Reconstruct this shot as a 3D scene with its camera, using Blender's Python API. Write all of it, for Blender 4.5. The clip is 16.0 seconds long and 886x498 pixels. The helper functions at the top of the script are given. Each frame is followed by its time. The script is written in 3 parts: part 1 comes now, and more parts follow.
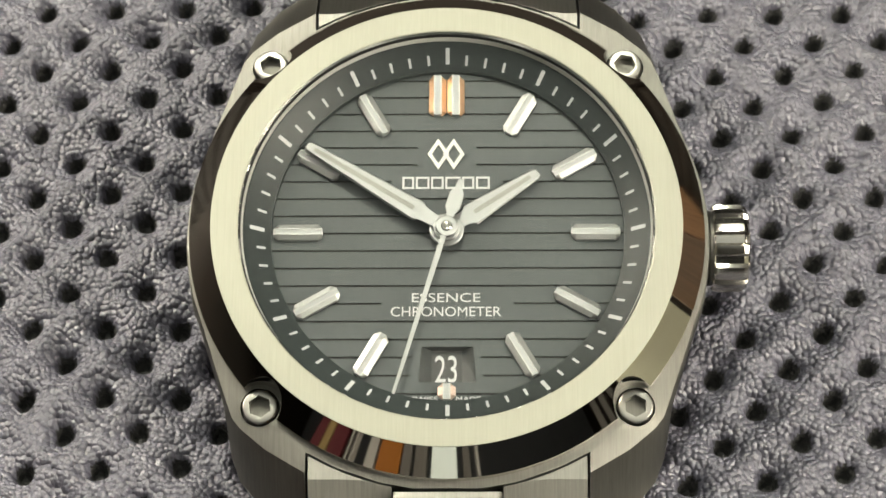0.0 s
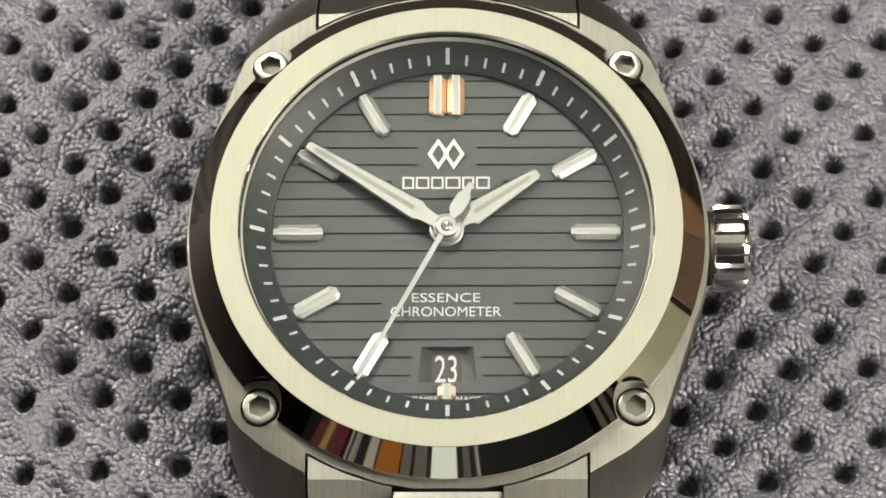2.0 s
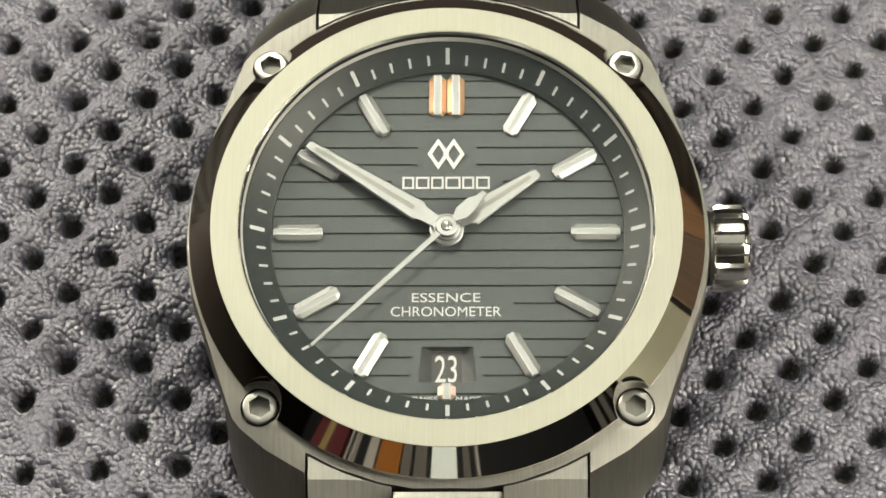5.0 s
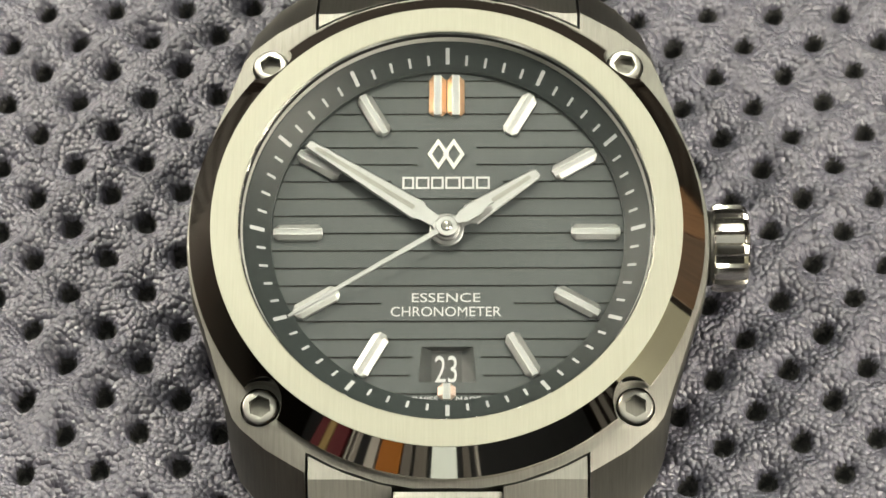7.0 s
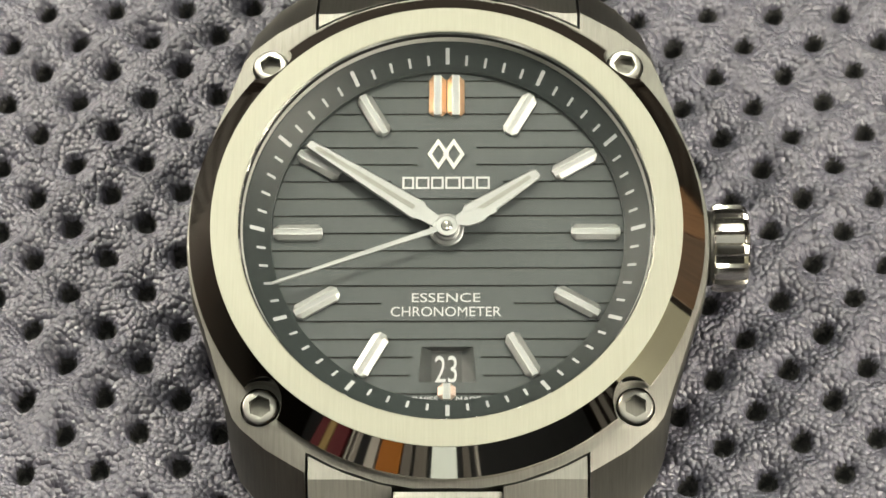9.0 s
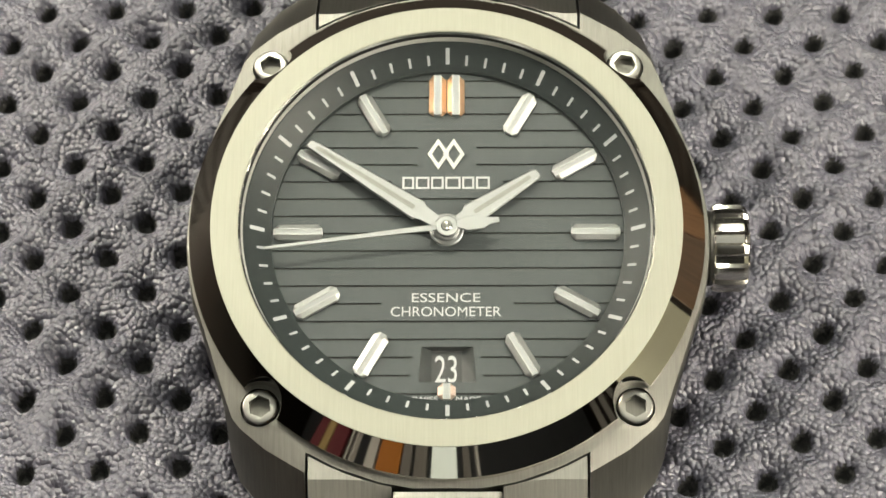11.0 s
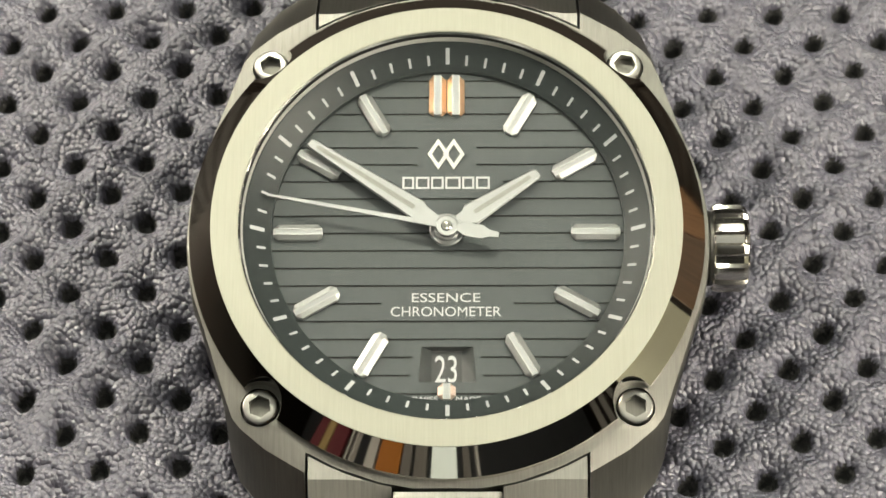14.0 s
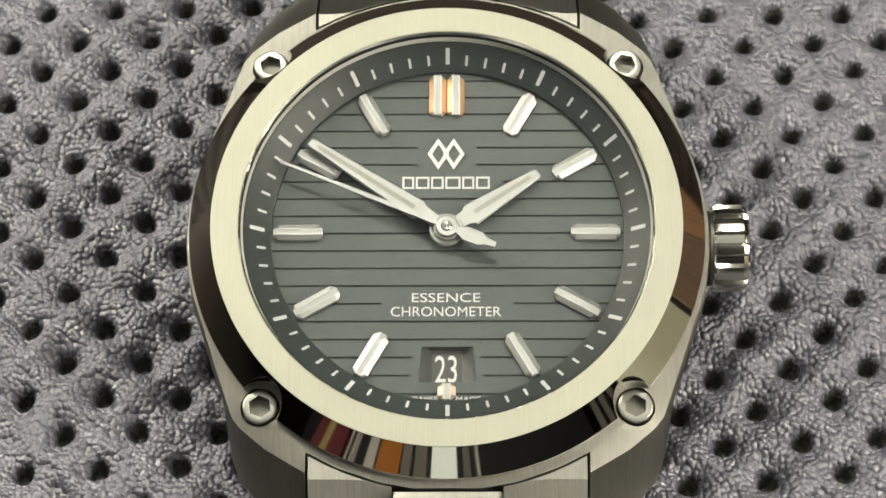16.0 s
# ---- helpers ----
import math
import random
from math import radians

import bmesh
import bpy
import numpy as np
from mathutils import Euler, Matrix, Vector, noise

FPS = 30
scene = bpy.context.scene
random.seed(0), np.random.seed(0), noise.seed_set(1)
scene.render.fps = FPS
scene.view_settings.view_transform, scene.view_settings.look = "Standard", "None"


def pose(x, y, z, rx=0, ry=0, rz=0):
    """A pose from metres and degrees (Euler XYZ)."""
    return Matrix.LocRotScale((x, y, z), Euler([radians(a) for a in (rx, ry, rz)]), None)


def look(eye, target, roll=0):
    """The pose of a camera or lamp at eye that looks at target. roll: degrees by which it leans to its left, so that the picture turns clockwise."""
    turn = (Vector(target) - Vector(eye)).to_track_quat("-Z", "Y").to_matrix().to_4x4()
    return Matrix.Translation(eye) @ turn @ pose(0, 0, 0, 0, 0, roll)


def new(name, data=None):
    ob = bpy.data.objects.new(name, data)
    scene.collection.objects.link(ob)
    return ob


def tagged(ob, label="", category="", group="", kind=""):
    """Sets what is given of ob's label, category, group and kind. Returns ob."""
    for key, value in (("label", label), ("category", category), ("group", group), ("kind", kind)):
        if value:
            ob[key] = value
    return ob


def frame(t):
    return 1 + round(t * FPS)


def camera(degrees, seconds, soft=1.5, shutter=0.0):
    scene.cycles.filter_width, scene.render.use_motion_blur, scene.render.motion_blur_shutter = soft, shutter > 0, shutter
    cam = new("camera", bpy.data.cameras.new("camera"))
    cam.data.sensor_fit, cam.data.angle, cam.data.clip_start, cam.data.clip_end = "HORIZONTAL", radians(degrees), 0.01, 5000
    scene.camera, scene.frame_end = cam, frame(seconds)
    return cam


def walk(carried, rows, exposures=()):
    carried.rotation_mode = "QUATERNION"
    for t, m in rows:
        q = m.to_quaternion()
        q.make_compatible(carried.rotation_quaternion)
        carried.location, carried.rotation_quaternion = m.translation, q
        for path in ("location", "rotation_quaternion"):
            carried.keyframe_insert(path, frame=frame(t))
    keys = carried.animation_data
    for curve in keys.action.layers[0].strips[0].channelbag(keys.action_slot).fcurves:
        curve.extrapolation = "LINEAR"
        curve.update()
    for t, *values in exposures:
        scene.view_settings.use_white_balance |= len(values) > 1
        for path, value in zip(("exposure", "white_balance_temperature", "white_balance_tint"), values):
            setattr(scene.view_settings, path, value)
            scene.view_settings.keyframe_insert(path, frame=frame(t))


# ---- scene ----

MM = 0.001
LEAN = math.degrees(math.atan(0.16))          # the watch leans back on its bracelet
WATCH = pose(0, 0, 0, LEAN) @ pose(0, 0, 10.0 * MM)

# ---- camera ----
cam = camera(22.75, 16.0, soft=1.6)
cam.data.dof.use_dof, cam.data.dof.focus_distance, cam.data.dof.aperture_fstop = True, 0.161, 84.0
EYE = WATCH @ pose(1.41 * MM, -60.96 * MM, 152.51 * MM, 21.22, 0.627, 0.075)
walk(cam, [(0.0, EYE), (16.0, EYE)], exposures=[(0.0, 0.08), (16.0, 0.08)])


# ---- light: a broad lit ceiling and one compact spotlight ----
def area_lamp(name, eye, target, power, colour, sx, sy, shape):
    d = bpy.data.lights.new(name, "AREA")
    d.shape, d.size, d.energy, d.color = shape, sx, power, colour
    if shape == "RECTANGLE":
        d.size_y = sy
    ob = new(name, d)
    ob.matrix_basis = look(eye, target)
    return ob


SPOT = (-0.050, 0.641, 1.411)
area_lamp("ceiling_lamp", (0, 0, 1.585), (0, 0.0001, 0), 1.35, (0.97, 0.98, 0.84), 1.7, 1.5, "RECTANGLE")
SIDE = ((-0.165, 0.092, 0.130), (0.165, -0.062, 0.120))
for side_at, side_power in zip(SIDE, (0.56, 0.63)):
    area_lamp("side_lamp", side_at, (0, -0.004, 0), side_power, (0.99, 0.92, 0.76), 0.08, 0.12, "RECTANGLE")
area_lamp("spot_lamp", SPOT, (0, 0, 0.01), 7.0, (0.98, 0.98, 0.80), 0.15, 0.15, "DISK")


# ---- materials ----
def material(name, base, rough=0.5, metal=0.0, spec=0.5):
    m = bpy.data.materials.new(name)
    m.use_nodes = True
    b = m.node_tree.nodes["Principled BSDF"]
    b.inputs["Base Color"].default_value = (*base, 1)
    b.inputs["Roughness"].default_value = rough
    b.inputs["Metallic"].default_value = metal
    b.inputs["Specular IOR Level"].default_value = spec
    return m


def node(m, kind, **inputs):
    n = m.node_tree.nodes.new(kind)
    for k, v in inputs.items():
        n.inputs[k.replace("_", " ")].default_value = v
    return n


def link(m, a, out, b, inp):
    m.node_tree.links.new(a.outputs[out], b.inputs[inp])


def bsdf(m):
    return m.node_tree.nodes["Principled BSDF"]


def coords(m, scale=(1, 1, 1), turn=(0, 0, 0)):
    tc = node(m, "ShaderNodeTexCoord")
    mp = node(m, "ShaderNodeMapping")
    mp.inputs["Scale"].default_value = scale
    mp.inputs["Rotation"].default_value = turn
    link(m, tc, "Object", mp, "Vector")
    return mp


def ramp(m, src, out, stops):
    r = node(m, "ShaderNodeValToRGB")
    while len(r.color_ramp.elements) < len(stops):
        r.color_ramp.elements.new(0.5)
    for e, (p, c) in zip(r.color_ramp.elements, stops):
        e.position, e.color = p, (*c, 1)
    link(m, src, out, r, "Fac")
    return r


def brushed(name, base, rough, scale, strength=0.25, distance=0.00001, worn=0.86):
    """Steel with fine scratches; scale stretches the grain."""
    m = material(name, base, rough, 1.0)
    mp = coords(m, scale)
    n1 = node(m, "ShaderNodeTexNoise", Scale=1.0, Detail=4.0, Roughness=0.7)
    link(m, mp, "Vector", n1, "Vector")
    n2 = node(m, "ShaderNodeTexNoise", Scale=90.0, Detail=3.0)
    tc = node(m, "ShaderNodeTexCoord")
    link(m, tc, "Object", n2, "Vector")
    mix = node(m, "ShaderNodeMath")
    mix.operation = "MULTIPLY_ADD"
    mix.inputs[1].default_value = 0.16
    mix.inputs[2].default_value = rough - 0.12
    link(m, n1, "Fac", mix, 0)
    mix2 = node(m, "ShaderNodeMath")
    mix2.operation = "MULTIPLY_ADD"
    mix2.inputs[1].default_value = 0.08
    link(m, n2, "Fac", mix2, 0)
    link(m, mix, "Value", mix2, 2)
    link(m, mix2, "Value", bsdf(m), "Roughness")
    bump = node(m, "ShaderNodeBump", Strength=strength, Distance=distance)
    link(m, n1, "Fac", bump, "Height")
    link(m, bump, "Normal", bsdf(m), "Normal")
    lo = [c * worn for c in base]
    c = ramp(m, n1, "Fac", [(0.3, lo), (0.7, base)])
    link(m, c, "Color", bsdf(m), "Base Color")
    return m


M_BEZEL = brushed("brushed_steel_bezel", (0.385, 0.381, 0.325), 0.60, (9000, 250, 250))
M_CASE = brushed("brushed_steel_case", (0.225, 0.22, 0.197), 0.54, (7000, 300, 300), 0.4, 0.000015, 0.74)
M_LINK = brushed("brushed_steel_link", (0.30, 0.294, 0.27), 0.54, (7000, 300, 300), 0.4, 0.000015, 0.74)
for steel in (M_CASE, M_LINK):
    # the brushing runs along the watch, so its gloss spreads across it
    tangent = node(steel, "ShaderNodeTangent")
    tangent.direction_type, tangent.axis = "RADIAL", "X"
    link(steel, tangent, "Tangent", bsdf(steel), "Tangent")
    bsdf(steel).inputs["Anisotropic"].default_value = 0.6
    bsdf(steel).inputs["Anisotropic Rotation"].default_value = 0.25
M_POLISH = material("polished_steel", (0.74, 0.72, 0.69), 0.05, 1.0)
M_SCREW = material("satin_steel_screw", (0.35, 0.34, 0.312), 0.32, 1.0)
M_CROWN = material("satin_steel_crown", (0.56, 0.54, 0.50), 0.20, 1.0)
M_RHODIUM = material("rhodium_plate", (0.43, 0.435, 0.43), 0.45, 1.0)
M_HAND = material("satin_silver_hand", (0.325, 0.328, 0.33), 0.5, 1.0)
M_LUME = material("ivory_lume", (0.32, 0.33, 0.33), 0.6)
M_LUME_GREY = material("grey_lume", (0.20, 0.20, 0.185), 0.6)
M_PRINT = material("white_print", (0.45, 0.46, 0.47), 0.5)
M_SILVER_PRINT = material("silver_applied", (0.50, 0.50, 0.48), 0.5, 0.6)
M_DISC = material("black_date_disc", (0.035, 0.036, 0.036), 0.5)
M_REHAUT = material("black_flange", (0.018, 0.024, 0.024), 0.5, 0.0, 0.35)
M_RING = material("grey_gasket", (0.42, 0.42, 0.40), 0.4)


def dial_material():
    m = material("satin_black_dial", (0.07, 0.07, 0.07), 0.52, 0.0)
    mp = coords(m, (6000, 500, 500))
    n = node(m, "ShaderNodeTexNoise", Scale=1.0, Detail=3.0)
    link(m, mp, "Vector", n, "Vector")
    c = ramp(m, n, "Fac", [(0.3, (0.041, 0.050, 0.052)), (0.7, (0.051, 0.060, 0.062))])
    link(m, c, "Color", bsdf(m), "Base Color")
    return m


M_DIAL = dial_material()
M_OPENING = material("satin_black_slope", (0.022, 0.026, 0.026), 0.36, 0.0, 0.45)
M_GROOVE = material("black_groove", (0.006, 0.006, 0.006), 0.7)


def crystal_material():
    m = bpy.data.materials.new("sapphire_glass")
    m.use_nodes = True
    nt = m.node_tree
    nt.nodes.remove(bsdf(m))
    clear = node(m, "ShaderNodeBsdfTransparent")
    clear.inputs["Color"].default_value = (0.985, 0.99, 0.985, 1)
    gloss = node(m, "ShaderNodeBsdfGlossy", Roughness=0.04)
    mix = node(m, "ShaderNodeMixShader")
    mix.inputs[0].default_value = 0.016
    link(m, clear, "BSDF", mix, 1)
    link(m, gloss, "BSDF", mix, 2)
    link(m, mix, "Shader", nt.nodes["Material Output"], "Surface")
    return m


M_CRYSTAL = crystal_material()


def leather_material():
    """Pebbled hide: domed grains of two sizes, fine pores, broad changes of tone."""
    m = material("grey_leather", (0.1, 0.1, 0.12), 0.40, 0.0, 0.9)
    bsdf(m).inputs["Coat Weight"].default_value = 0.6
    bsdf(m).inputs["Coat Roughness"].default_value = 0.40
    bsdf(m).inputs["Coat IOR"].default_value = 1.6
    mp = coords(m)
    warp = node(m, "ShaderNodeTexNoise", Scale=1100.0, Detail=2.0)
    link(m, mp, "Vector", warp, "Vector")
    add = node(m, "ShaderNodeVectorMath")
    add.operation = "MULTIPLY_ADD"
    add.inputs[1].default_value = (0.00007, 0.00007, 0.0)
    link(m, warp, "Color", add, 0)
    link(m, mp, "Vector", add, 2)
    grain = []
    for size, smooth in ((2450.0, 0.25), (4800.0, 0.3)):
        v = node(m, "ShaderNodeTexVoronoi", Scale=size)
        v.feature, v.voronoi_dimensions = "SMOOTH_F1", "2D"
        v.inputs["Smoothness"].default_value = smooth
        v.inputs["Randomness"].default_value = 0.95
        link(m, add, "Vector", v, "Vector")
        dome = node(m, "ShaderNodeMath")
        dome.operation = "POWER"
        dome.inputs[1].default_value = 1.9
        link(m, v, "Distance", dome, 0)
        grain.append((v, dome))
    fine = node(m, "ShaderNodeTexNoise", Scale=6000.0, Detail=3.0, Roughness=0.6)
    link(m, mp, "Vector", fine, "Vector")
    big = node(m, "ShaderNodeTexNoise", Scale=170.0, Detail=4.0, Roughness=0.6)
    link(m, mp, "Vector", big, "Vector")
    height = None
    for src, out, gain in ((grain[0][1], "Value", -1.0), (grain[1][1], "Value", -0.14), (fine, "Fac", 0.06)):
        h = node(m, "ShaderNodeMath")
        h.operation = "MULTIPLY_ADD"
        h.inputs[1].default_value, h.inputs[2].default_value = gain, 0.0
        link(m, src, out, h, 0)
        if height:
            link(m, height, "Value", h, 2)
        height = h
    bump = node(m, "ShaderNodeBump", Strength=1.0, Distance=0.00032)
    link(m, height, "Value", bump, "Height")
    link(m, bump, "Normal", bsdf(m), "Normal")
    link(m, bump, "Normal", bsdf(m), "Coat Normal")
    c = ramp(m, big, "Fac", [(0.3, (0.073, 0.072, 0.098)), (0.7, (0.120, 0.117, 0.153))])
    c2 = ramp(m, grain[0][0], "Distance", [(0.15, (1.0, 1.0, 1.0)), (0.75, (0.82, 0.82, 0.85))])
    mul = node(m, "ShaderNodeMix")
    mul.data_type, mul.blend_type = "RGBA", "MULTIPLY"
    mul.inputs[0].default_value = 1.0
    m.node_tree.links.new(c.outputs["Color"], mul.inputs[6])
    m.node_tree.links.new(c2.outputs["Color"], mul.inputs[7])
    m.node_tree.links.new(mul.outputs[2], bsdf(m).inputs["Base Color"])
    r = ramp(m, fine, "Fac", [(0.3, (0.40,) * 3), (0.7, (0.56,) * 3)])
    link(m, r, "Color", bsdf(m), "Roughness")
    return m


def lining_material():
    """The dark backing that the punched holes bare."""
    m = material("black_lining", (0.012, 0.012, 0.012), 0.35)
    n = node(m, "ShaderNodeTexNoise", Scale=2200.0, Detail=2.0)
    link(m, coords(m), "Vector", n, "Vector")
    bump = node(m, "ShaderNodeBump", Strength=1.0, Distance=0.0003)
    link(m, n, "Fac", bump, "Height")
    link(m, bump, "Normal", bsdf(m), "Normal")
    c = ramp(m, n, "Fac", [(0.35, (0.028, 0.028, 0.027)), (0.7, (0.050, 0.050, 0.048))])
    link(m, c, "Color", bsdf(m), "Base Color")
    return m


M_LINING = lining_material()
M_LEATHER = leather_material()


def wood(name, a, b, scale):
    m = material(name, a, 0.4)
    mp = coords(m, scale)
    n = node(m, "ShaderNodeTexNoise", Scale=1.0, Detail=6.0, Roughness=0.65, Distortion=0.6)
    link(m, mp, "Vector", n, "Vector")
    c = ramp(m, n, "Fac", [(0.3, a), (0.7, b)])
    link(m, c, "Color", bsdf(m), "Base Color")
    return m


def plaster(name, base, rough=0.8):
    m = material(name, base, rough)
    n = node(m, "ShaderNodeTexNoise", Scale=6.0, Detail=5.0)
    link(m, coords(m), "Vector", n, "Vector")
    c = ramp(m, n, "Fac", [(0.3, [x * 0.9 for x in base]), (0.7, base)])
    link(m, c, "Color", bsdf(m), "Base Color")
    return m


def glow(name, colour, strength):
    m = bpy.data.materials.new(name)
    m.use_nodes = True
    m.node_tree.nodes.remove(bsdf(m))
    e = node(m, "ShaderNodeEmission", Strength=strength)
    e.inputs["Color"].default_value = (*colour, 1)
    link(m, e, "Emission", m.node_tree.nodes["Material Output"], "Surface")
    return m


M_TABLE = wood("dark_table", (0.009, 0.0065, 0.005), (0.017, 0.012, 0.009), (4, 60, 60))
bsdf(M_TABLE).inputs["Roughness"].default_value = 0.85
bsdf(M_TABLE).inputs["Specular IOR Level"].default_value = 0.15
M_TRAY = wood("oiled_wood", (0.10, 0.034, 0.004), (0.15, 0.052, 0.008), (20, 200, 60))
bsdf(M_TRAY).inputs["Roughness"].default_value = 0.8
bsdf(M_TRAY).inputs["Specular IOR Level"].default_value = 0.1
M_BROWN = wood("dark_brown_wood", (0.006, 0.0045, 0.0035), (0.015, 0.011, 0.008), (20, 200, 60))
bsdf(M_BROWN).inputs["Roughness"].default_value = 0.85
bsdf(M_BROWN).inputs["Specular IOR Level"].default_value = 0.1
# silver marker flanks: warm reflections from both sides are put into the colour
M_ORANGE_REFLECTION = material("silver_painted_orange_reflection", (0.78, 0.50, 0.31), 0.38, 1.0)
M_PINK_REFLECTION = material("silver_painted_pink_reflection", (0.55, 0.43, 0.37), 0.4, 1.0)
M_CARD = plaster("white_card", (0.40, 0.44, 0.43))
M_PALE = plaster("pale_card", (0.16, 0.15, 0.14))
M_RED = plaster("red_cloth", (0.032, 0.0015, 0.003))
M_OLIVE = plaster("olive_cloth", (0.11, 0.075, 0.028))
M_GREY = plaster("grey_card", (0.055, 0.05, 0.045))
for cloth in (M_RED, M_OLIVE, M_GREY, M_PALE):
    bsdf(cloth).inputs["Specular IOR Level"].default_value = 0.15
M_ORANGE = wood("orange_wood", (0.15, 0.080, 0.038), (0.29, 0.155, 0.072), (60, 700, 40))
M_UMBER = wood("umber_wood", (0.07, 0.042, 0.024), (0.15, 0.090, 0.050), (60, 700, 40))
M_PAPER = plaster("cream_paper", (0.52, 0.51, 0.38))
M_WALL = plaster("painted_wall", (0.05, 0.048, 0.047))
M_DARKWALL = plaster("dark_wall", (0.06, 0.06, 0.065))
M_CEIL = plaster("ceiling_paint", (0.8, 0.79, 0.74))
M_FLOOR = wood("floor_boards", (0.14, 0.09, 0.06), (0.24, 0.16, 0.1), (3, 30, 30))
M_DIFFUSER = glow("lit_diffuser", (0.97, 0.98, 0.85), 0.42)
M_PANEL = glow("lit_panel", (0.99, 0.92, 0.76), 13.3)
M_SPOT = glow("lit_lens", (0.98, 0.98, 0.80), 86.0)


# ---- mesh helpers (all in millimetres) ----
def finish(name, bm, mats, parent=None, label="", smooth=None, flip=True):
    if flip:
        bmesh.ops.recalc_face_normals(bm, faces=bm.faces)
    bm.transform(Matrix.Scale(MM, 4))
    me = bpy.data.meshes.new(name)
    bm.to_mesh(me)
    bm.free()
    for m in mats if isinstance(mats, (list, tuple)) else [mats]:
        me.materials.append(m)
    if smooth is not None:
        me.shade_smooth()
        me.set_sharp_from_angle(angle=radians(smooth))
    ob = new(name, me)
    if parent:
        ob.parent = parent
    if label:
        tagged(ob, label)
    return ob


part = finish


def lathe(profile, n=128, closed=True, bm=None, mats=None, x0=0.0):
    """Turn a profile of (radius, z) round the z axis; mats: material index by segment."""
    bm = bm or bmesh.new()
    rings = []
    for r, z in profile:
        rings.append([bm.verts.new((x0 + r * math.sin(2 * math.pi * i / n), r * math.cos(2 * math.pi * i / n), z)) for i in range(n)])
    count = len(profile) if closed else len(profile) - 1
    for k in range(count):
        a, b = rings[k], rings[(k + 1) % len(profile)]
        for i in range(n):
            f = bm.faces.new((a[i], a[(i + 1) % n], b[(i + 1) % n], b[i]))
            if mats:
                f.material_index = mats[k]
    if not closed:
        if profile[0][0] > 1e-6:
            bm.faces.new(rings[0])
        if profile[-1][0] > 1e-6:
            bm.faces.new(rings[-1])
    return bm


def prism(outline, z0, z1, bevel=0.0, bm=None, m=None, seg=2):
    """Extrude a plan outline from z0 up to z1, its upper edges rounded."""
    own = bmesh.new()
    lo = [own.verts.new((x, y, z0)) for x, y in outline]
    hi = [own.verts.new((x, y, z1)) for x, y in outline]
    n = len(outline)
    own.faces.new(lo[::-1])
    top = own.faces.new(hi)
    for i in range(n):
        own.faces.new((lo[i], lo[(i + 1) % n], hi[(i + 1) % n], hi[i]))
    if bevel:
        bmesh.ops.bevel(own, geom=list(top.edges), offset=bevel, segments=seg, affect="EDGES", profile=0.6)
    if m is not None:
        own.transform(m)
    if bm is None:
        return own
    me = bpy.data.meshes.new("tmp")
    own.to_mesh(me)
    own.free()
    bm.from_mesh(me)
    bpy.data.meshes.remove(me)
    return bm


def loft(sections, bm=None, caps=True):
    """Skin closed outlines, each a list of (x, y, z) of the same length."""
    bm = bm or bmesh.new()
    rings = [[bm.verts.new(p) for p in s] for s in sections]
    n = len(sections[0])
    for a, b in zip(rings, rings[1:]):
        for i in range(n):
            bm.faces.new((a[i], a[(i + 1) % n], b[(i + 1) % n], b[i]))
    if caps:
        bm.faces.new(rings[0][::-1])
        bm.faces.new(rings[-1])
    return bm


def box(x0, x1, y0, y1, z0, z1, bevel=0.0, bm=None):
    return prism([(x0, y0), (x1, y0), (x1, y1), (x0, y1)], z0, z1, bevel, bm)


def polar(r, deg):
    return r * math.sin(radians(deg)), r * math.cos(radians(deg))


def letters(name, body, mat, parent, x0, x1, y0, y1, z, label="", thick=0.02, bold=0.0):
    """Built-in font, set to fill the box given."""
    cu = bpy.data.curves.new(name, "FONT")
    cu.body, cu.size, cu.extrude, cu.resolution_u = body, 1.0, 0.01, 4
    cu.offset = bold
    tmp = bpy.data.objects.new(name, cu)
    scene.collection.objects.link(tmp)
    dg = bpy.context.evaluated_depsgraph_get()
    me = bpy.data.meshes.new_from_object(tmp.evaluated_get(dg))
    bpy.data.objects.remove(tmp)
    bm = bmesh.new()
    bm.from_mesh(me)
    bpy.data.meshes.remove(me)
    xs, ys = [v.co.x for v in bm.verts], [v.co.y for v in bm.verts]
    a, b, c, d = min(xs), max(xs), min(ys), max(ys)
    for v in bm.verts:
        v.co = (x0 + (v.co.x - a) / (b - a) * (x1 - x0), y0 + (v.co.y - c) / (d - c) * (y1 - y0), z + (thick if v.co.z > 0 else -0.01))
    return finish(name, bm, mat, parent, label, flip=False)


